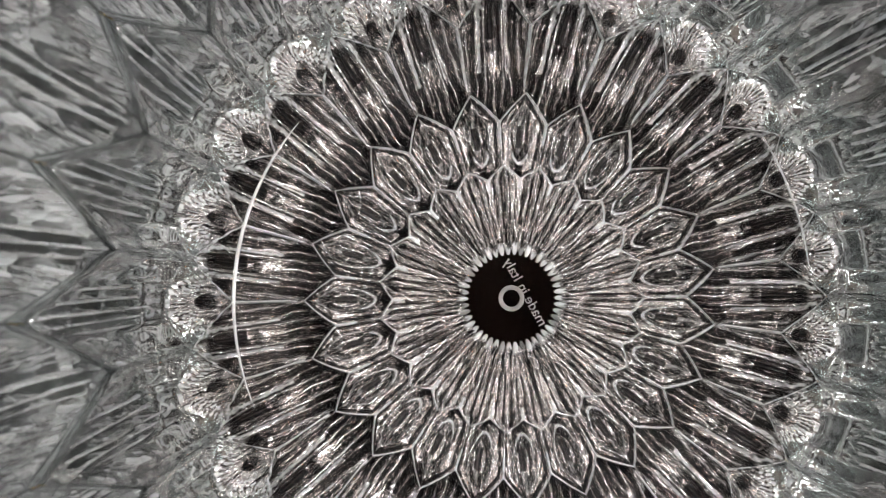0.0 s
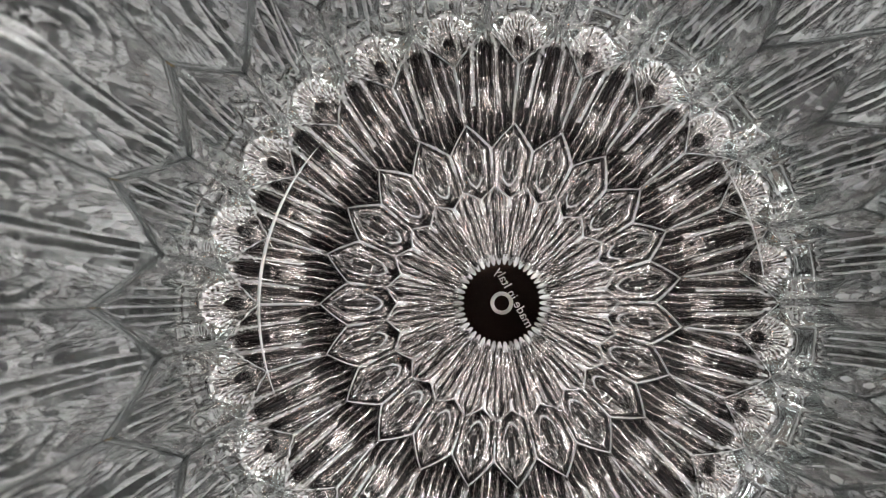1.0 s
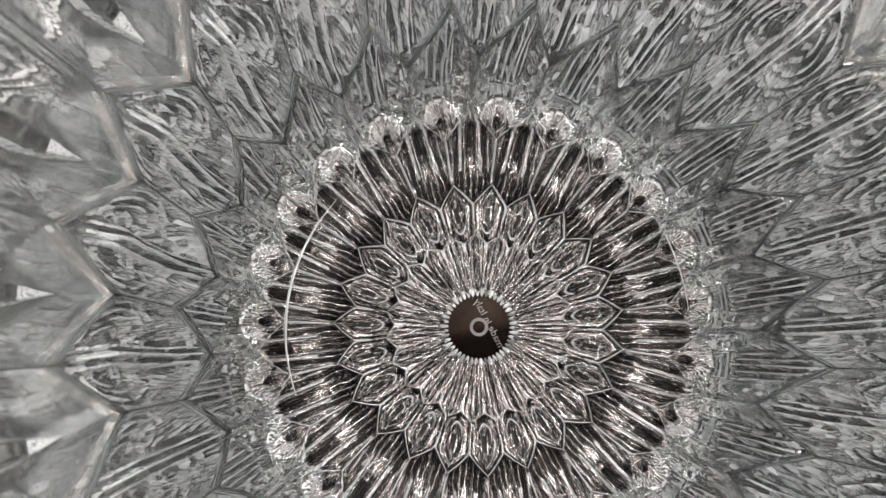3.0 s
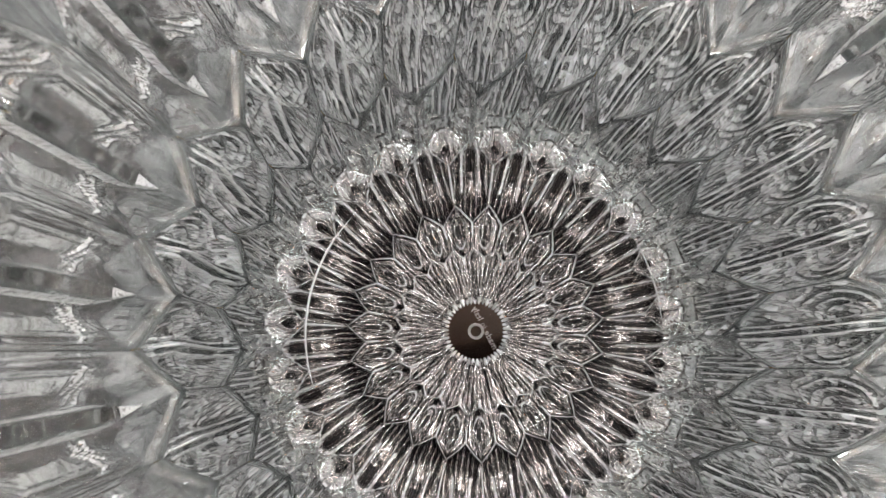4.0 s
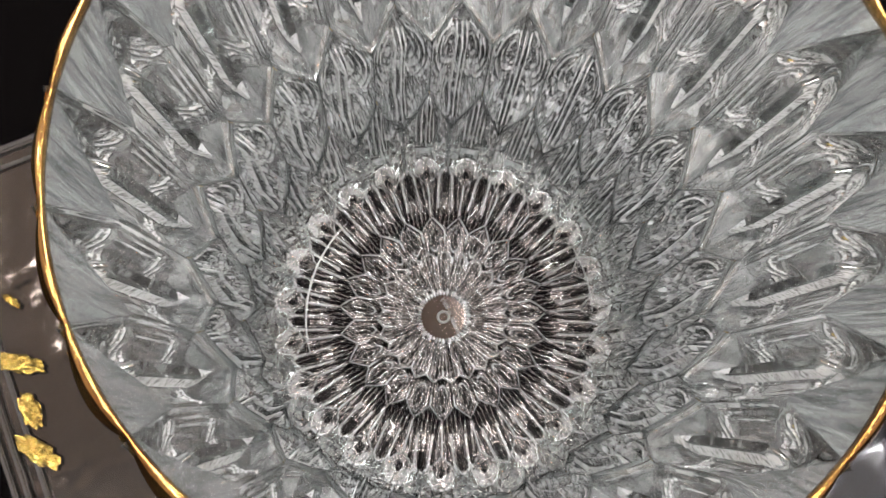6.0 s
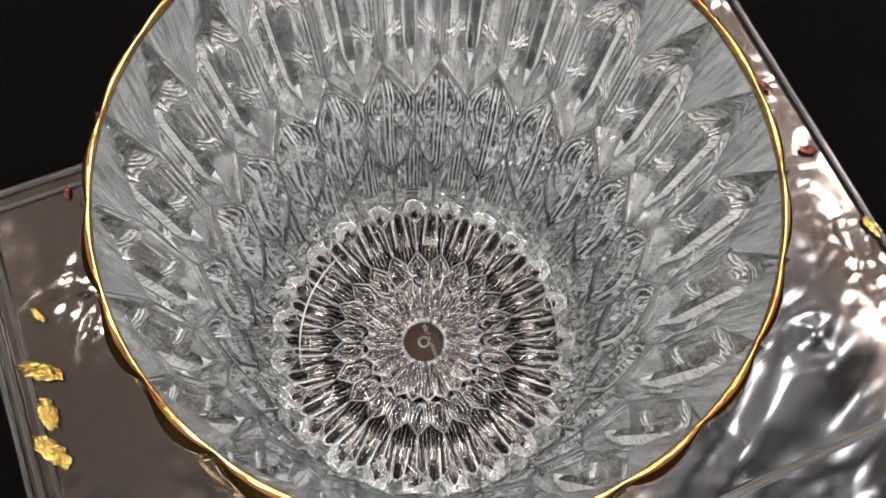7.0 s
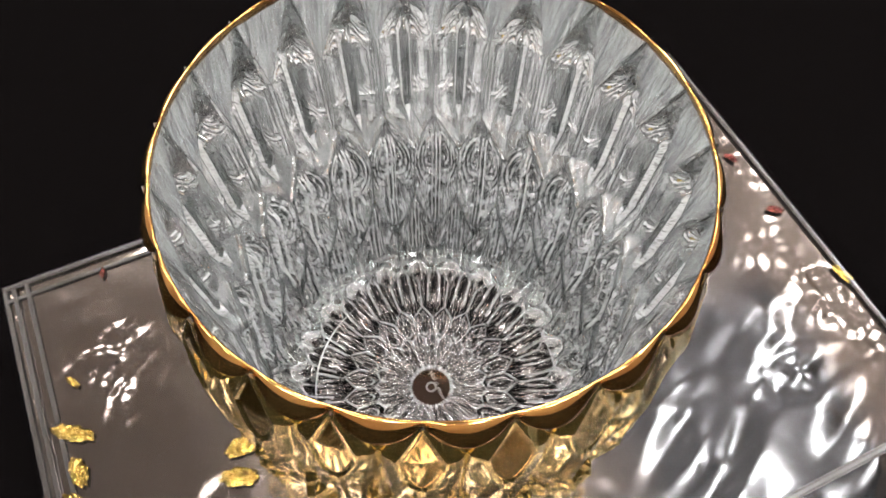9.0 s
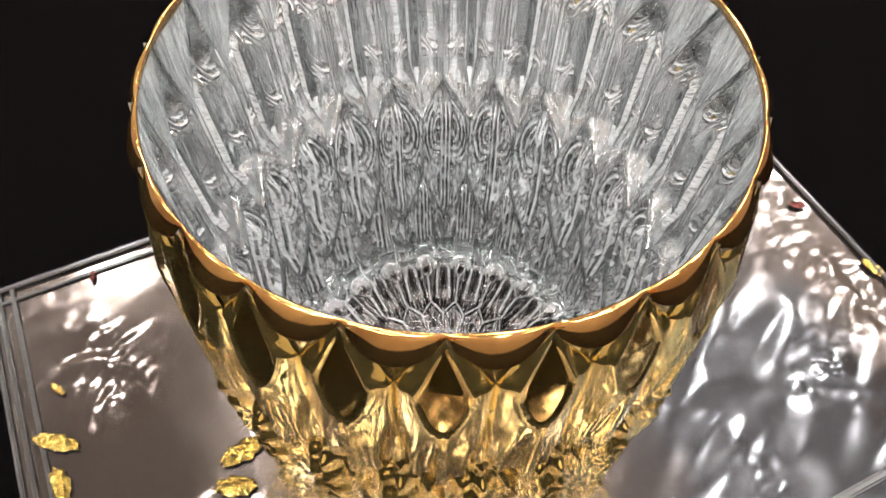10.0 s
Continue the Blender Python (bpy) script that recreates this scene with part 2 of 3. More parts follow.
def ring_of(me, name, centre, parent, label=""):
    first = None
    for k in range(N):
        ob = part_mesh(name, me, None, parent, label)
        ob.rotation_euler = (0, 0, (k + centre) * STEP)
        first = first or ob
    return first


def ridge(d, high, wide):
    return high * np.exp(-(d / wide) ** 2)


def bell(x, wide):
    return np.exp(-(x / wide) ** 2)


def cosine(x, period):
    return np.cos(2 * math.pi * x / period)


def kinds(shape, ridges, dark=None, columns=0):
    """Material of every face: 0 the piece's own, 1 painted ridge highlights, 2 dark slots, 5 thick glass along the
    sides and painted trough shade, 6 painted groove shade.
    """
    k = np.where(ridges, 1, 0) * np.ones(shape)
    last = shape[1] - 1
    if columns:
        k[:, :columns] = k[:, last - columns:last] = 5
    return np.where(dark, 2, k) if dark is not None else k


def smooth(x):
    x = np.clip(x, 0, 1)
    return x * x * (3 - 2 * x)


def h_inner(u, x, d, q, s):
    rods = 0.045 * abs(np.cos(2 * math.pi * u)) ** 0.8 * smooth((d - 0.004) / 0.02)
    hook = 0.03 * bell(q - 0.05, 0.04) * bell(u, 0.6)
    h = 0.055 * q + rods * np.clip(0.35 + q, 0, 1) + hook + ridge(d, 0.02, 0.008) + 0.004 * cosine(x, 0.012) + 0.003 * np.sin(110 * q + 40 * u)
    k = kinds(u.shape, q > 0.985)
    edge = (d < 0.006) & (q > 0.70)
    # Dark colour between the rods stands in for shade there.
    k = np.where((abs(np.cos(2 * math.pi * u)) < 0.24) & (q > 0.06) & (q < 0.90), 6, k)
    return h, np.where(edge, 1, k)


def h_leaf(u, x, d, q, s):
    loop = ((u / 0.52) ** 2 + ((q - 0.52) / 0.34) ** 2) ** 0.5
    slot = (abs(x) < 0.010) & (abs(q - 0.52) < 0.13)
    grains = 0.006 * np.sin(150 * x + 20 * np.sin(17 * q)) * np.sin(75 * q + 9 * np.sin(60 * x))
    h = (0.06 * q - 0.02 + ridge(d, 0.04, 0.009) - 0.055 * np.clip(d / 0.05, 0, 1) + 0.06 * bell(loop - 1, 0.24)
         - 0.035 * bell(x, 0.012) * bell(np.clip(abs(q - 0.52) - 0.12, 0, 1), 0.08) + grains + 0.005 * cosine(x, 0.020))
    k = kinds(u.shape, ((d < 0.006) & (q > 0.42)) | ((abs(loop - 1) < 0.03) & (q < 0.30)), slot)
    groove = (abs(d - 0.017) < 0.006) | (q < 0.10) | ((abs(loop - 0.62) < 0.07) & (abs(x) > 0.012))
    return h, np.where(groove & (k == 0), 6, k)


def h_slot(u, x, d, q, s):
    across = x / 0.066
    along = np.clip((q - 0.76) / 0.16, 0, 2)
    loop = np.hypot(across, along)
    slot = bell(x, 0.011) * bell(np.clip(abs(q - 0.66) - 0.10, 0, 1), 0.04)
    turn = np.arctan2(x, s - AT["Y"] + 0.05)
    ticks = np.cos(turn * 30)
    arch = bell(loop - 0.98, 0.16) * (q > 0.70)
    ribs = (0.016 + 0.022 * smooth((0.42 - q) / 0.2)) * cosine(x + 0.003 * np.sin(30 * q), 0.042) * np.clip(0.5 + (loop - 0.9) / 0.4, 0.5, 1)
    grains = 0.005 * np.sin(150 * x + 12 * np.sin(21 * q)) * np.sin(95 * q + 9 * np.sin(60 * x))
    h = (-0.02 + 0.04 * q + ridge(d, 0.045, 0.011) - 0.085 * np.clip(d / 0.06, 0, 1) + 0.065 * bell(loop - 0.72, 0.36) * smooth((q - 0.12) / 0.2)
         - 0.035 * slot + 0.012 * ticks * arch + ribs + grains)
    ring = (abs(loop - 0.98) < 0.07) & (q > 0.36) & (abs(across) > 0.45)
    comb = (arch > 0.35) & (ticks > 0.55)
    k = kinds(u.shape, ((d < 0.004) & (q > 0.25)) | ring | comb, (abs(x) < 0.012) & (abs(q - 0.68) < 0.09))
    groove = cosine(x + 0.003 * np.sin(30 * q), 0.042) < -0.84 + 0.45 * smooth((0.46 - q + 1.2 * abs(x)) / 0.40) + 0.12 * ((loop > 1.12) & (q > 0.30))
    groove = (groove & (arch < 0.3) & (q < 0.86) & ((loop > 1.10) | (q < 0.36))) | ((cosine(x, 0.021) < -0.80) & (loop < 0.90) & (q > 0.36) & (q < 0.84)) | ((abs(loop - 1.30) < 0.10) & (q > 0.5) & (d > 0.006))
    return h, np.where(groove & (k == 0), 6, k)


def h_fan(u, x, d, q, s):
    """A ribbed half-round fan at the foot, a dark hole in it, and a tapering bundle of flutes above."""
    rad = np.hypot(x, s - AT["fan"])
    ang = np.arctan2(x, s - AT["fan"] + 1e-6)
    low = s < AT["w2"]
    half = abs(ang) < 1.75
    comb = np.cos(ang * 36)
    fan = bell(np.clip(rad - 0.10, 0, 1), 0.035) * low
    rings = 0.018 * cosine(rad, 0.040) * fan
    teeth = 0.014 * comb * bell(rad - 0.085, 0.028) * half * low
    hole = -0.07 * bell(rad, 0.020)
    up = smooth((s - AT["w1"]) / 0.25)
    wide = 0.105 - 0.035 * smooth((s - AT["w2"]) / 0.9)
    core = np.clip(1 - abs(x) / wide, 0, 1) ** 0.7 * smooth((0.93 - q) / 0.3)
    cheek = 0.07 * bell(abs(x) - 0.14, 0.045) * smooth((s - AT["w2"]) / 0.2) * smooth((0.80 - q) / 0.3)
    crest = 0.020 * cosine(s + 0.5 * abs(x), 0.060) * bell(q - 0.86, 0.07) * smooth(d / 0.05)
    flutes = up * (0.045 * cosine(x, 0.040) * core + 0.13 * core + cheek)
    bowl = -0.11 * smooth(d / 0.14)
    h = 0.06 * smooth((q - 0.35) / 0.6) + ridge(d, 0.05, 0.014) + bowl + rings + teeth + hole + flutes * np.clip(d / 0.03, 0, 1) + crest
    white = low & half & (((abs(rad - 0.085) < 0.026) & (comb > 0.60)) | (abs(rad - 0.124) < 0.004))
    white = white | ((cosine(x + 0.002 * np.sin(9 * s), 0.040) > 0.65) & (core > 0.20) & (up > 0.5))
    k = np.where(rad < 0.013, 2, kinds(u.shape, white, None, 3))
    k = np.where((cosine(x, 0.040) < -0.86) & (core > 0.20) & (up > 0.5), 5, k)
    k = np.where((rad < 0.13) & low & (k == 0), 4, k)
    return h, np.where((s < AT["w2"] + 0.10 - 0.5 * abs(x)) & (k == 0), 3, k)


def h_flute(u, x, d, q, s):
    """A hexagon with a raised fluted middle between two half-rounds of concentric ripples."""
    inside = smooth(d / 0.05)
    wide = 0.050 + 0.030 * q
    core = np.clip(1 - (x / wide) ** 2, 0, 1) * smooth((0.86 - q) / 0.14) * smooth((q - 0.02) / 0.15)
    rad = np.hypot(abs(x) - 0.05, 0.34 * (s - AT["Q"] + 0.30)) + 0.006 * np.sin(31 * x + 7 * s)
    ripple = bell(rad - 0.115, 0.055) * smooth((abs(x) - 0.045) / 0.03)
    knob = bell(np.hypot(abs(x) - 0.15, (s - AT["I"]) * 0.6 - 0.06), 0.05)
    bowl = -(0.10 + 0.10 * np.clip((AT["Q"] - s) / 0.7 + 0.6, 0, 1)) * smooth(d / 0.17)
    h = -0.01 + 0.07 * q + 0.7 * (ridge(d, 0.07, 0.018) + bowl + inside * (core * (0.20 + 0.050 * cosine(x, 0.040)) + 0.038 * ripple * cosine(rad, 0.034) + 0.05 * knob
                      - 0.05 * smooth((q - 0.82) / 0.12) * bell(u, 0.4)))
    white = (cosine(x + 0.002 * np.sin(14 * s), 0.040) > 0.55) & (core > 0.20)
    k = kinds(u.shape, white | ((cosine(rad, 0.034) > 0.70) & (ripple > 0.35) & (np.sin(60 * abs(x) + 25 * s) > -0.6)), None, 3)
    # Flute and ripple troughs are darkened by colour, in place of shade.
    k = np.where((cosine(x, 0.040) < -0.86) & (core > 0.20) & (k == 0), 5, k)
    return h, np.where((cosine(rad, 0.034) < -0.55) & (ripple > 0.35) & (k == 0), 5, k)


def h_panel(u, x, d, q, s):
    """A tall pointed panel: a flat-topped boss with bevelled sides stands in a hollow, and rods run along its edges."""
    top = smooth((s - AT["F"]) / (AT["rim"] - AT["F"]))
    inside = smooth(d / 0.04)
    half = 0.048 * smooth((q - 0.10) / 0.22) * smooth((0.70 - q) / 0.07)
    boss = smooth((half + 0.012 - abs(x)) / 0.030) * smooth((q - 0.10) / 0.08) * smooth((0.70 - q) / 0.04)
    depth = (0.16 - 0.10 * top) * (0.45 + 0.55 * smooth((q - 0.04) / 0.25)) * (1 - 0.75 * smooth((q - 0.70) / 0.16))
    bowl = -depth * smooth(d / 0.15)
    rods = 0.012 * cosine(d, 0.030) * smooth((0.085 - d) / 0.02) * smooth((0.60 - q) / 0.08) * smooth((q - 0.2) / 0.08)
    zone = (bell(q - 0.64, 0.05) + 0.8 * bell(q - 0.34, 0.05)) * smooth((abs(x) - 0.05) / 0.03) * smooth((d - 0.03) / 0.03)
    stripes = cosine(s + 0.9 * abs(x) + 0.03 * np.sin(50 * abs(x) + 9 * s), 0.070)
    waves = 0.024 * stripes * zone
    h = 0.03 - 0.045 * top + 0.62 * (ridge(d, 0.06, 0.013) + bowl + inside * (0.15 * boss + rods + waves))
    rim_of = abs(abs(x) - half - 0.004)
    # Boss outline and wave crests carry painted highlights.
    white = ((rim_of < 0.012) & (half > 0.02) & (boss > 0.1)) | ((stripes > 0.75) & (zone > 0.5))
    white = white | ((q > 0.12) & (q < 0.26) & (abs(x) < 0.022) & (boss > 0.2))
    k = kinds(u.shape, white, None, 2)
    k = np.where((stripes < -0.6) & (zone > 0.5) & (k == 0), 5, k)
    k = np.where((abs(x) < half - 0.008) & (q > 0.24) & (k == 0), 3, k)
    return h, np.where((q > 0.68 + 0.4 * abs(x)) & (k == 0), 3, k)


def h_rim(u, x, d, q, s):
    return 0.012 + 0.060 * (1 - q) - 0.020 * np.clip(d / 0.1, 0, 1) + 0.0015 * cosine(x, 0.03)


# ---- the gold outside ----
OR = np.array([1.62, 1.66, 1.69, 1.74, 1.79, 1.82, 1.85, 1.885, 1.905, 1.895, 1.870])
OZ = np.array([-0.49, -0.46, -0.40, -0.10, 0.60, 1.40, 2.10, 2.90, 3.60, 4.08, 4.50])


def outer_piece(name, zb, zl, zu, zt, height, nu, nv):
    z = np.linspace(zb, zt, nv)[:, None] * np.ones((1, nu))
    u = np.linspace(-1, 1, nu)[None, :] * np.ones((nv, 1))
    w = np.interp(z, [zb, zl, zu, zt], [0.006, 0.5, 0.5, 0.006]) if zl > zb else np.interp(z, [zb, zu, zt], [0.5, 0.5, 0.006])
    if zt == zu:
        w = np.interp(z, [zb, zt], [0.006, 0.5])
    r = np.interp(z, OZ, OR)
    d = (1 - abs(u)) * w * STEP * r
    h = height(u, u * w * STEP * r, d, (z - zb) / (zt - zb), z)
    a = (u * w - 0.06) * STEP
    pts = np.stack([(r + h) * np.cos(a), (r + h) * np.sin(a), z], axis=-1)[:, ::-1] * U
    me = grid_mesh(name, pts, np.stack([u * w, z], axis=-1)[:, ::-1])
    me.materials.append(GOLD)
    me.materials.append(GOLD_FLAT)
    if height is o_drop:
        flat = drop_shape(u * w * STEP * r, z) > 0
        me.polygons.foreach_set("material_index", flat[:-1, :-1][:, ::-1].astype(np.int32).ravel())
    return me


def drop_shape(x, z):
    """Above 0 inside the flat drop-shaped cut: pointed at the top, round at the foot."""
    half = 0.128 * np.clip((4.46 - z) / 0.40, 0, 1) * np.sqrt(np.clip((z - 3.68) / 0.30, 0, 1))
    return half - abs(x)


def folds(x, z):
    """Long soft folds down the plating."""
    return 0.020 * np.sin(42 * x + 2.2 * np.sin(2.6 * z)) * (0.6 + 0.4 * np.sin(3.1 * z)) + 0.010 * np.sin(23 * x - 4.0 * z)


def o_rim(u, x, d, q, z):
    return 0.050 * smooth(d / 0.18) * np.clip((4.5 - z) / 0.3, 0, 1) + 0.35 * folds(x, z) * smooth(d / 0.06) - 0.005


def o_drop(u, x, d, q, z):
    bulge = 0.13 * np.clip(d / 0.26, 0, 1) ** 0.6 * np.clip((4.62 - z) / 0.5, 0, 1)
    inside = drop_shape(x, z)
    cut = 0.120 - 0.125 * (z - 3.6)
    out = smooth(-inside / 0.05)
    low = smooth((3.62 - z) / 0.3)
    return np.where(inside > 0, np.minimum(bulge, cut), np.minimum(bulge, cut) * (1 - out) + out * (bulge + folds(x, z) * (0.5 + 0.9 * low))) + 0.012 * bell(inside + 0.02, 0.02)


def o_hex(u, x, d, q, z):
    dome = np.clip(d / 0.25, 0, 1) ** 0.6 * np.sin(math.pi * np.clip(q, 0.02, 0.98)) ** 0.7
    return (0.08 + 0.045 * np.clip(z, 0, 2.5)) * dome + 1.3 * folds(x, z) * np.clip(d / 0.06, 0, 1) + 0.02 * cosine(z + 2 * x * x, 0.22) * bell(x, 0.14) * np.clip(d / 0.06, 0, 1)


# Modelled lamp glints: start and end angle, radius, half width.
GLINT_ARCS = ((-141, -80, 1.312, 0.008), (84, 111, 1.430, 0.005))


def build_vase():
    vase = tagged(new("vase"), "gold-plated faceted glass vase with silvered inside on a wrapped box", "vase")
    vase.location = (0, 0, ZV)
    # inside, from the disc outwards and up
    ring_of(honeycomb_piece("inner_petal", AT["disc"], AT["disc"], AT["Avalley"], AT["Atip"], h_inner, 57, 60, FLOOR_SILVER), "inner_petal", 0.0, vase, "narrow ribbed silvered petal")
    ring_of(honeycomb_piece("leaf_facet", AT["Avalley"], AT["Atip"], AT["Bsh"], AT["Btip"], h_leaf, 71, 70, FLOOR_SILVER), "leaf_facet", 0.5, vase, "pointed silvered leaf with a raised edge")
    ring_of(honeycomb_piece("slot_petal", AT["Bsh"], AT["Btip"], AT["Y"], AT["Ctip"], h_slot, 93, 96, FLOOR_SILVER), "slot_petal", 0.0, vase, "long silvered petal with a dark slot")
    ring_of(honeycomb_piece("fan_panel", AT["Y"], AT["Ctip"], AT["H"], AT["I"], h_fan, 117, 140, WALL_SILVER), "fan_panel", 0.5, vase, "silvered panel with a ribbed fan at its foot")
    ring_of(honeycomb_piece("fluted_panel", AT["H"], AT["I"], AT["Q"], AT["G"], h_flute, 117, 90, WALL_SILVER), "fluted_panel", 0.0, vase, "silvered hexagonal panel with a fluted middle")
    ring_of(honeycomb_piece("slot_panel", AT["Q"], AT["G"], AT["F"], AT["rim"], h_panel, 101, 150, PANEL_SILVER), "slot_panel", 0.5, vase, "silvered pointed panel with a narrow slot")
    z0 = AT["F"]

    def rim_piece():
        nu, nv = 31, 24
        s = np.linspace(z0, AT["rim"], nv)[:, None] * np.ones((1, nu))
        u = np.linspace(-1, 1, nu)[None, :] * np.ones((nv, 1))
        w = np.interp(s, [z0, AT["rim"]], [0.006, 0.5])
        r, z, nr, nz = profile(s)
        x = u * w * STEP * r
        h = h_rim(u, x, (1 - abs(u)) * w * STEP * r, (s - z0) / (AT["rim"] - z0), s)
        a = (u * w + twist(z)) * STEP
        pts = np.stack([(r + h * nr) * np.cos(a), (r + h * nr) * np.sin(a), z + h * nz], axis=-1) * U
        me = grid_mesh("rim_panel", pts[:, ::-1], np.stack([x, s - z0], axis=-1)[:, ::-1])
        me.materials.append(RIM_SILVER)
        return me

    ring_of(rim_piece(), "rim_panel", 0.0, vase, "plain silvered triangle under the rim")
    # beads round the disc
    bm = bmesh.new()
    bmesh.ops.create_uvsphere(bm, u_segments=12, v_segments=8, radius=1.0, matrix=Matrix.Translation((0.245 * U, 0, 0.012 * U)) @ Matrix.Diagonal((0.034 * U, 0.013 * U, 0.016 * U, 1)))
    me = bpy.data.meshes.new("bead")
    for f in bm.faces:
        f.smooth = True
    bm.to_mesh(me)
    bm.free()
    me.materials.append(RIDGE)
    ring_of(me, "bead", 0.0, vase)
    ring_of(me, "bead", 0.5, vase)
    # lamp glints where the flat bottom meets the wall, modelled as bright arcs
    for lo, hi, mid, thick in GLINT_ARCS:
        a = np.radians(np.linspace(lo, hi, 60))[None, :]
        v = np.linspace(-1, 1, 5)[:, None]
        half = thick * np.sin(math.pi * np.linspace(0.02, 0.98, 60))[None, :] ** 0.7
        rr = mid + v * half
        pts = np.stack([rr * np.cos(a), rr * np.sin(a), 0.115 + 0.45 * (mid - 1.312) + 0.006 * (1 - v * v) + 0 * rr], axis=-1) * U
        part_mesh("mould_seam", grid_mesh("mould_seam", pts), RIDGE, vase, "lamp glint on the glass, modelled as a thin bright arc")
    # maker's disc with its mark
    bm = bmesh.new()
    bmesh.ops.create_cone(bm, cap_ends=True, segments=96, radius1=0.245 * U, radius2=0.245 * U, depth=0.02 * U, matrix=Matrix.Translation((0, 0, -0.012 * U)))
    disc = part("maker_disc", bm, DISC, vase, "dark glossy disc with a stamped mark")
    a = np.linspace(0, 2 * math.pi, 64, endpoint=False)[None, :]
    tube = np.linspace(0, 2 * math.pi, 9)[:, None]
    rr = 0.053 + 0.011 * np.cos(tube)
    ring = np.stack([rr * np.cos(a), rr * np.sin(a), (0.006 * np.sin(tube)) + 0 * a], axis=-1) * U
    part_mesh("stamped_ring", grid_mesh("stamped_ring", ring, wrap=True), FROST, disc)
    font = bpy.data.curves.new("mark", "FONT")
    font.body = "made in Italy"
    font.size = 0.072 * U
    font.extrude = 0.001 * U
    font.align_x, font.align_y = "CENTER", "CENTER"
    tmp = bpy.data.objects.new("mark", font)
    scene.collection.objects.link(tmp)
    bpy.context.view_layer.update()
    me = bpy.data.meshes.new_from_object(tmp)
    bpy.data.objects.remove(tmp)
    me.transform(Matrix.Diagonal((-1, 1, 1, 1)))
    me.flip_normals()
    mark = part_mesh("stamped_lettering", me, FROST, disc, "frosted mirror-reversed lettering")
    mark.location = (-0.015 * U, 0.0725 * U, 0.003 * U)
    mark.rotation_euler = (0, 0, math.atan2(0.107, 0.348) + 0.0)
    # gold outside
    ring_of(outer_piece("rim_facet", 4.08, 4.08, 4.50, 4.50, o_rim, 25, 20), "rim_facet", 0.0, vase, "gold triangular facet below the scalloped rim")
    ring_of(outer_piece("drop_facet", 2.50, 2.90, 4.08, 4.50, o_drop, 51, 96), "drop_facet", 0.5, vase, "gold drop-shaped facet")
    ring_of(outer_piece("gold_facet", 0.90, 1.60, 2.50, 2.90, o_hex, 49, 90), "gold_facet", 0.0, vase)
    ring_of(outer_piece("gold_facet", -0.49, -0.20, 0.90, 1.60, o_hex, 49, 90), "gold_facet", 0.5, vase)
    ring_of(outer_piece("gold_facet", -0.49, -0.49, -0.20, 0.90, o_hex, 31, 40), "gold_facet", 0.0, vase)
    # rim: a scalloped gold roll, thicker in the middle of every scallop
    a = np.linspace(0, 2 * math.pi, N * 24, endpoint=False)[None, :]
    ph = ((a / STEP + 0.06 + 0.5) % 1.0) - 0.5
    bump = np.cos(math.pi * ph) ** 0.65
    tube = np.linspace(0, 2 * math.pi, 17)[:, None]
    lobe = np.cos(math.pi * ph) ** 0.8
    hw = 0.009 + 0.048 * lobe
    rc = 1.838 + hw
    rr = rc + hw * np.cos(tube)
    zz = 4.500 - (0.01 + 0.15 * bump) * ((1 + np.cos(tube)) / 2) ** 1.4 + np.where(np.sin(tube) > 0, 0.022 + 0.018 * bump, 0.030 + 0.04 * bump) * np.sin(tube)
    pts = np.stack([rr * np.cos(a), rr * np.sin(a), zz], axis=-1) * U
    part_mesh("rim", grid_mesh("rim", pts[::-1], wrap=True), GOLD_SMOOTH, vase, "scalloped polished gold rim")
    # foot
    a = np.linspace(0, 2 * math.pi, 96, endpoint=False)[None, :]
    rr = np.array([0.02, 1.50, 1.56, 1.55, 1.50])[:, None]
    zz = np.array([-0.5, -0.5, -0.47, -0.42, -0.40])[:, None]
    pts = np.stack([rr * np.cos(a), rr * np.sin(a), zz + 0 * a], axis=-1) * U
    part_mesh("foot", grid_mesh("foot", pts[::-1], wrap=True), GOLD, vase)
    return vase


# ---- the wrapped box under the vase ----
CORNER = Vector((-5.309 * U, 4.387 * U, 0))
ALONG = Vector((3.16, -9.68, 0)).normalized()
TOWARD = Vector((0.9506, 0.3103, 0)).normalized()
LONG, DEEP = 10.25 * U, 9.4 * U


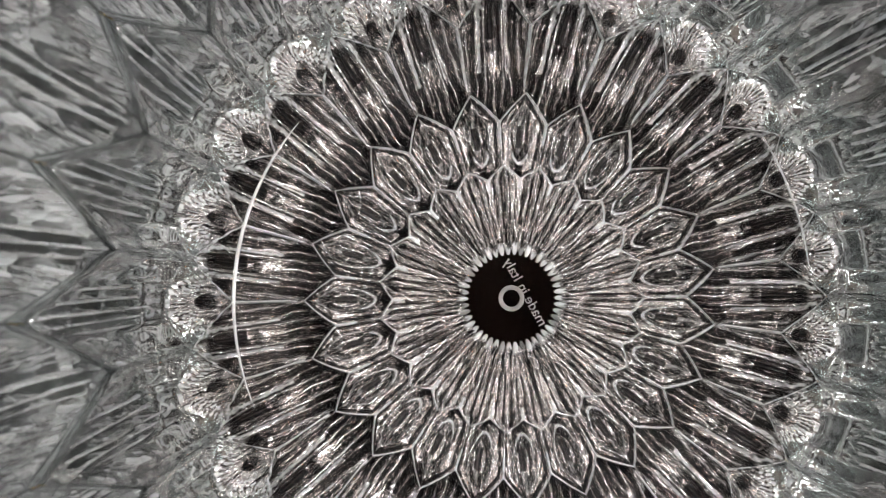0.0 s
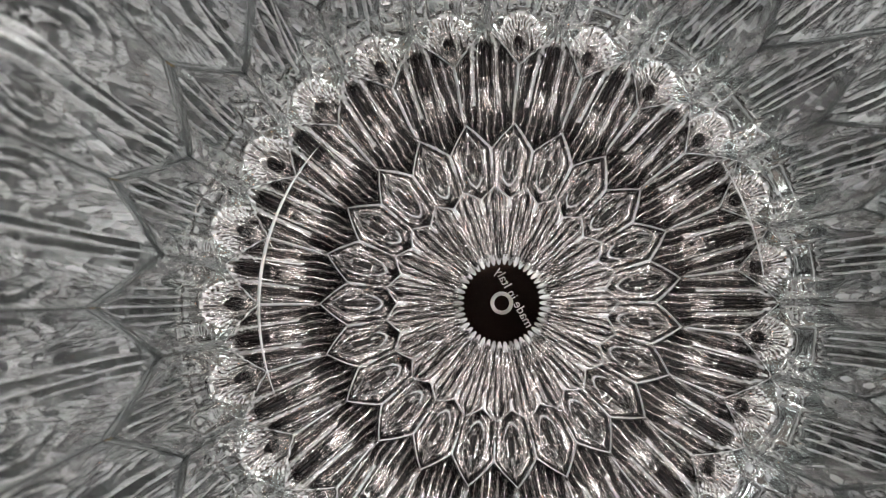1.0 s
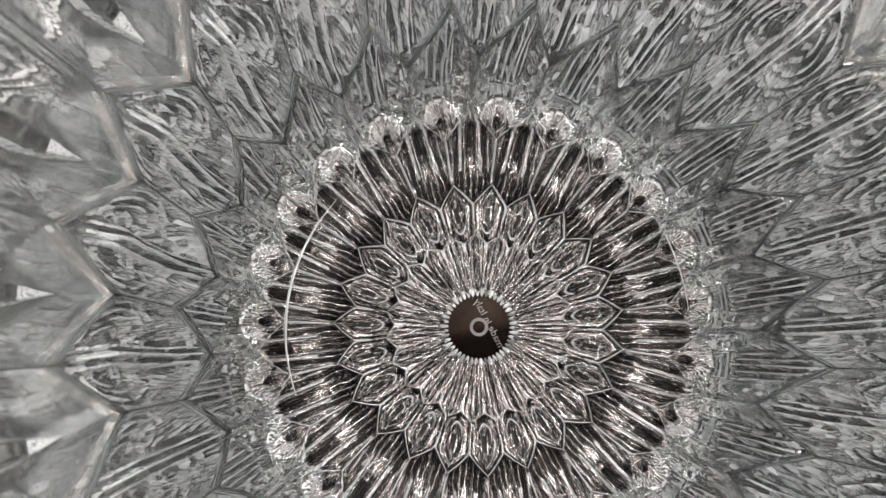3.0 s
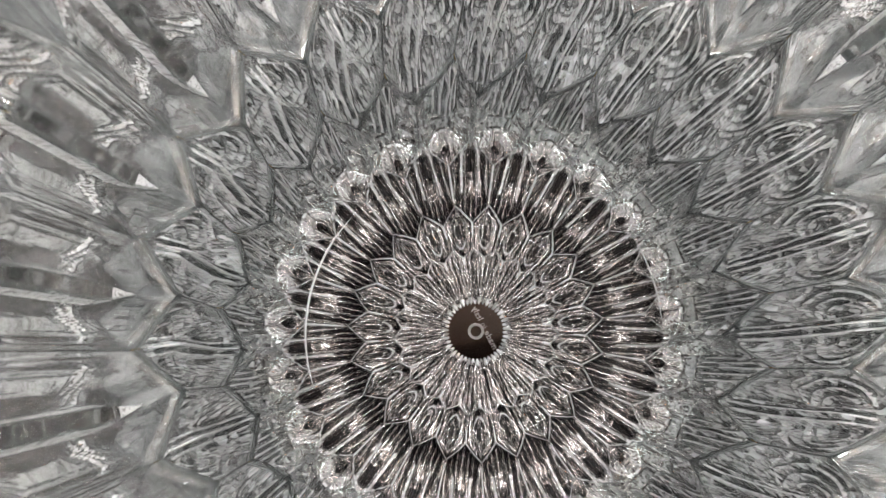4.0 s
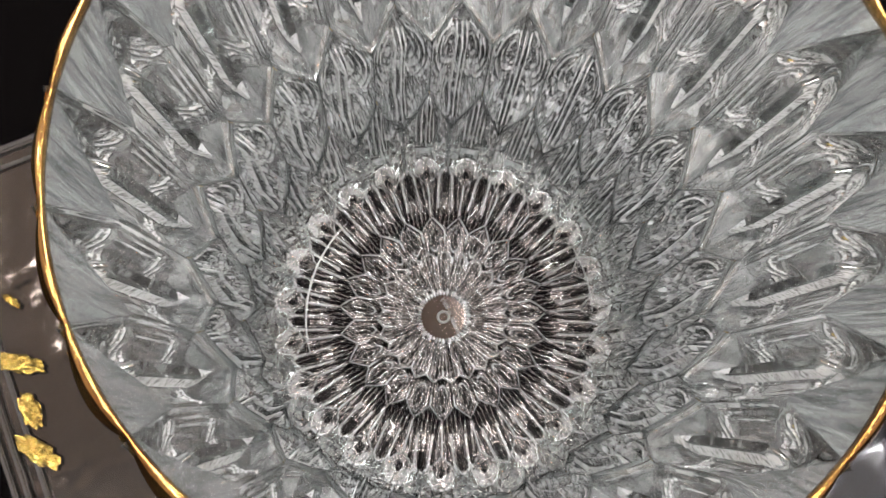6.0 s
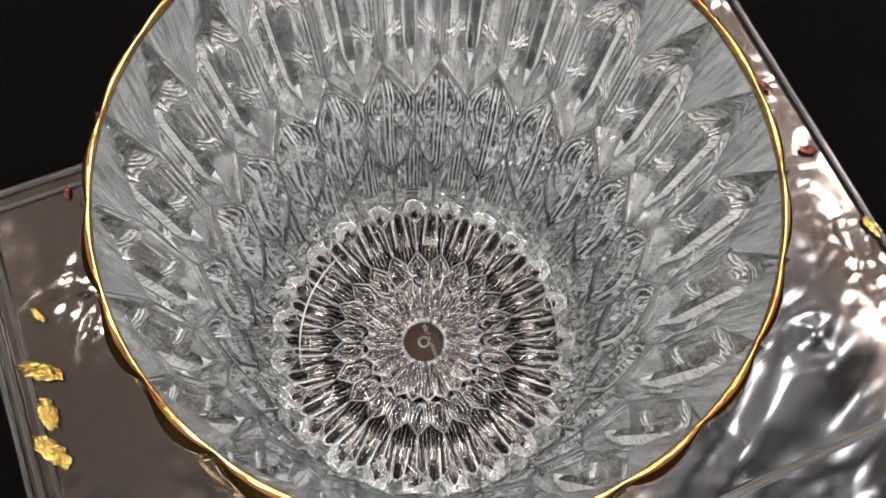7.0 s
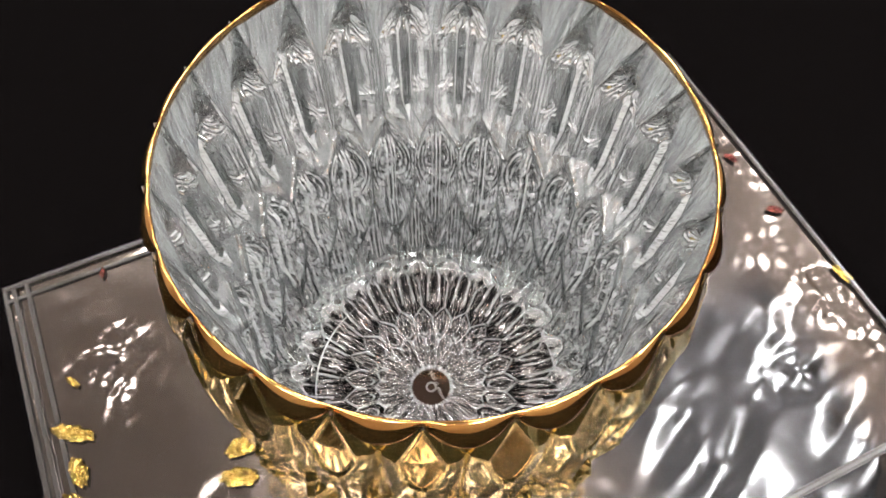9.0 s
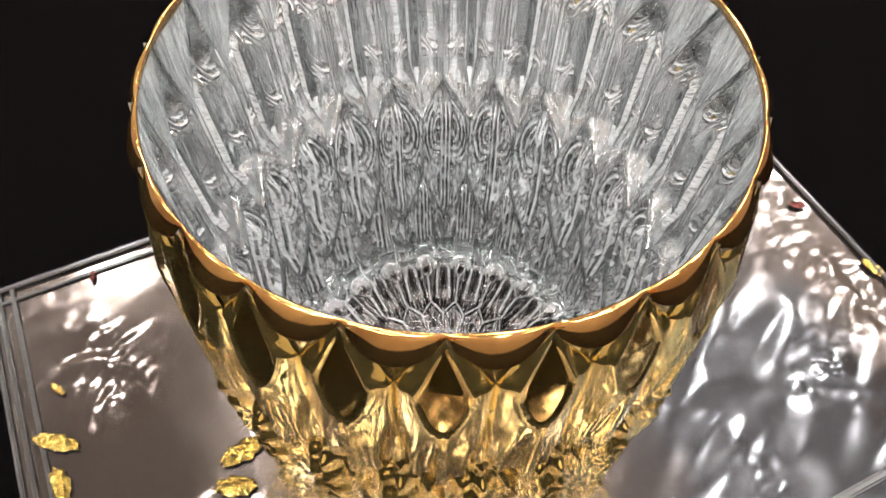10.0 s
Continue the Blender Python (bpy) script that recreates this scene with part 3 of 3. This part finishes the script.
def build_box():
    wrapped = tagged(new("wrapped_box"), "flat taupe gift box wrapped in shiny crinkled metallic film", "gift box")
    m = Matrix(((ALONG.x, TOWARD.x, 0, CORNER.x), (ALONG.y, TOWARD.y, 0, CORNER.y), (0, 0, 1, 0), (0, 0, 0, 1)))
    wrapped.matrix_world = m
    bm = box_bm(LONG - 0.002, DEEP - 0.002, BOX_TOP - 0.006, 0.002, (LONG / 2, DEEP / 2, (BOX_TOP - 0.006) / 2))
    part("carton", bm, BOARD, wrapped)
    nx, ny = 400, 370
    gx, gy = np.meshgrid(np.linspace(0, LONG, nx), np.linspace(0, DEEP, ny))
    z = np.zeros_like(gx)
    for j in range(ny):
        for i in range(nx):
            x, y = gx[j, i], gy[j, i]
            e = min(x, LONG - x, y, DEEP - y)
            big = noise.noise(Vector((11 * x + 6 * y, 46 * y - 23 * x, 1.3))) + 0.12 * noise.noise(Vector((x * 40 + y * 30, y * 40 - x * 30, 4.0)))
            satin = max(0.0, min(1.0, (0.20 - x) / 0.08)) * max(0.0, min(1.0, (y - 0.13) / 0.05)) * max(0.0, min(1.0, (x - 0.025) / 0.03))
            crinkle = noise.ridged_multi_fractal(Vector((x * 46, y * 46, 7.0)), 0.9, 2.1, 2, 1.0, 2.0)
            near = math.exp(-(e / 0.035) ** 2)
            where = noise.noise(Vector((x * 22, y * 22, 12.0)))
            dent = max(0.0, where - 0.02 + 0.26 * near)
            pucker = noise.noise(Vector((x * 66 + 30 * y, y * 100 - 44 * x, 3.0)))
            z[j, i] = 0.0022 * big * (0.07 + 0.93 * satin) + (0.0014 * dent * pucker + 0.00040 * crinkle * dent) * (1 - 0.10 * satin)
            z[j, i] *= min(1.0, e / 0.008)
    vx, vy = CORNER.x, CORNER.y
    wx = vx + gx * ALONG.x + gy * TOWARD.x
    wy = vy + gx * ALONG.y + gy * TOWARD.y
    flat = np.clip((np.hypot(wx, wy) - 1.62 * U) / (0.5 * U), 0, 1)
    z = BOX_TOP - 0.004 + (z + 0.0015) * flat
    pts = np.stack([gx, gy, z], axis=-1)
    part_mesh("film", grid_mesh("film", pts), FILM, wrapped, "crinkled reflective wrapping film")

    def strip(name, x0, y0, x1, y1, wide, high, label=""):
        length = math.hypot(x1 - x0, y1 - y0)
        bm = box_bm(length, wide, high, min(wide, high) * 0.3, (0, 0, 0))
        ob = part(name, bm, FILM_EDGE, wrapped, label)
        ob.location = ((x0 + x1) / 2, (y0 + y1) / 2, BOX_TOP - 0.002 + high / 2)
        ob.rotation_euler = (0, 0, math.atan2(y1 - y0, x1 - x0))

    for off, high in ((0.001, 0.0020), (0.0060, 0.0030), (0.0125, 0.0018)):
        strip("edge_fold", LONG - off, 0.002, LONG - off, DEEP, 0.0022, high, "clear folded film edge")
    strip("edge_fold", 0.0, 0.001, LONG, 0.001, 0.003, 0.0022)
    strip("edge_fold", 0.0, 0.009, LONG, 0.009, 0.002, 0.0012)
    strip("edge_fold", 0.001, 0.0, 0.001, DEEP, 0.003, 0.0022)
    strip("front_seam", 0.0, 6.45 * U, LONG, 6.45 * U, 0.004, 0.0035, "bright pressed film seam")
    return wrapped


def build_scrap(x, y, size, turn, seed, colour="gold"):
    """A crumpled bit of foil caught on the film."""
    n = 26
    gx, gy = np.meshgrid(np.linspace(-1, 1, n), np.linspace(-1, 1, n))
    z = np.zeros_like(gx)
    for j in range(n):
        for i in range(n):
            v = Vector((gx[j, i] * 2.2, gy[j, i] * 2.2, seed))
            z[j, i] = abs(noise.noise(v * 1.8)) * 0.30 + abs(noise.noise(v * 4.0)) * 0.30
    turn_at = np.arctan2(gy, gx)
    rough_edge = 0.9 + 0.10 * np.sin(2 * turn_at + seed) + 0.06 * np.sin(7 * turn_at + 2 * seed) + 0.05 * np.sin(11 * turn_at + 3 * seed)
    square = np.maximum(abs(gx), abs(gy)) / np.maximum(np.hypot(gx, gy), 0.001)
    rad = np.maximum(abs(gx), abs(gy))
    z *= np.clip((1.02 - rad) / 0.25, 0, 1)
    pts = np.stack([gx * square * size * rough_edge * 1.3, gy * square * size * 0.55 * rough_edge, z * size * 0.7], axis=-1)
    ob = part_mesh(colour + "_foil", grid_mesh(colour + "_foil", pts), FOIL if colour == "gold" else RED_FOIL)
    ob.location = (x, y, BOX_TOP - 0.0005)
    ob.rotation_euler = (0, 0, turn)
    tagged(ob, "small crumpled " + colour + " foil scrap on the film", "foil scrap", colour + " foil scraps")


# ---- the room ----
def build_room():
    tagged(part("table", box_bm(3.0, 3.0, 0.05, 0.004, (0, 0, -0.025)), BLACK_CLOTH), "matt black table top", "table", kind="structure")
    half, high, low = 2.2, 2.3, -0.75
    t = 0.1
    tagged(part("floor", box_bm(2 * half, 2 * half, t, 0, (0, 0, low - t / 2)), FLOORING), "dark floor", "floor", kind="structure")
    tagged(part("ceiling", box_bm(2 * half, 2 * half, t, 0, (0, 0, high + t / 2)), CEILING), "plain taupe ceiling", "ceiling", kind="structure")
    # Added dark block out of view, so the disc mirrors dark instead of ceiling.
    tagged(part("reflection_blocker", box_bm(0.36, 2 * half, 0.12, 0.006, (0.15, 0, high - 0.06)), DARK_BLOCK), "unseen dark brown block added under the ceiling for the disc to mirror", "beam", kind="structure")
    for name, x, y, sx, sy in (("wall_north", 0, half + t / 2, 2 * half, t), ("wall_south", 0, -half - t / 2, 2 * half, t),
                               ("wall_east", half + t / 2, 0, t, 2 * half), ("wall_west", -half - t / 2, 0, t, 2 * half)):
        tagged(part(name, box_bm(sx, sy, high - low, 0, (x, y, (high + low) / 2)), WALL), "plain taupe wall", "wall", kind="structure")


def build_lamp(x, y, sx, sy):
    lamp = tagged(new("ceiling_light"), "square white ceiling downlight", "ceiling light", "ceiling lights")
    lamp.location = (x, y, 2.3)
    part("frame", box_bm(sx + 0.04, sy + 0.04, 0.03, 0.004, (0, 0, -0.016)), CEILING, lamp)
    part("diffuser", box_bm(sx, sy, 0.012, 0.003, (0, 0, -0.036)), GLOW, lamp, "glowing white diffuser")


build_room()
for lx, ly, sx, sy in ((x, y, 0.19, 0.19) for x in (-1.75, -1.05, -0.35, 0.35, 1.05, 1.75) for y in (-1.75, -1.05, -0.35, 0.35, 1.05, 1.75) if (x, y) not in ((-1.05, -1.05), (-0.35, -1.05), (0.35, 0.35))):
    build_lamp(lx, ly, sx, sy)
build_box()
for x, y, size, turn, seed in ((-0.004, -0.178, 0.0088, 1.3, 2.0), (0.016, -0.173, 0.0076, 0.4, 5.0), (0.033, -0.170, 0.0090, 1.0, 9.0), (-0.031, -0.181, 0.0036, 0.9, 21.0),
                               (0.011, -0.093, 0.0095, 1.9, 12.0), (0.027, -0.096, 0.0085, 1.5, 17.0), (-0.048, 0.239, 0.0060, 0.5, 25.0)):
    build_scrap(x, y, size, turn, seed)
for x, y, size, turn, seed in ((-0.134, 0.200, 0.0040, 0.6, 31.0), (-0.094, 0.215, 0.0046, 1.2, 37.0), (-0.094, -0.172, 0.0030, 0.2, 41.0)):
    build_scrap(x, y, size, turn, seed, "red")
build_vase()
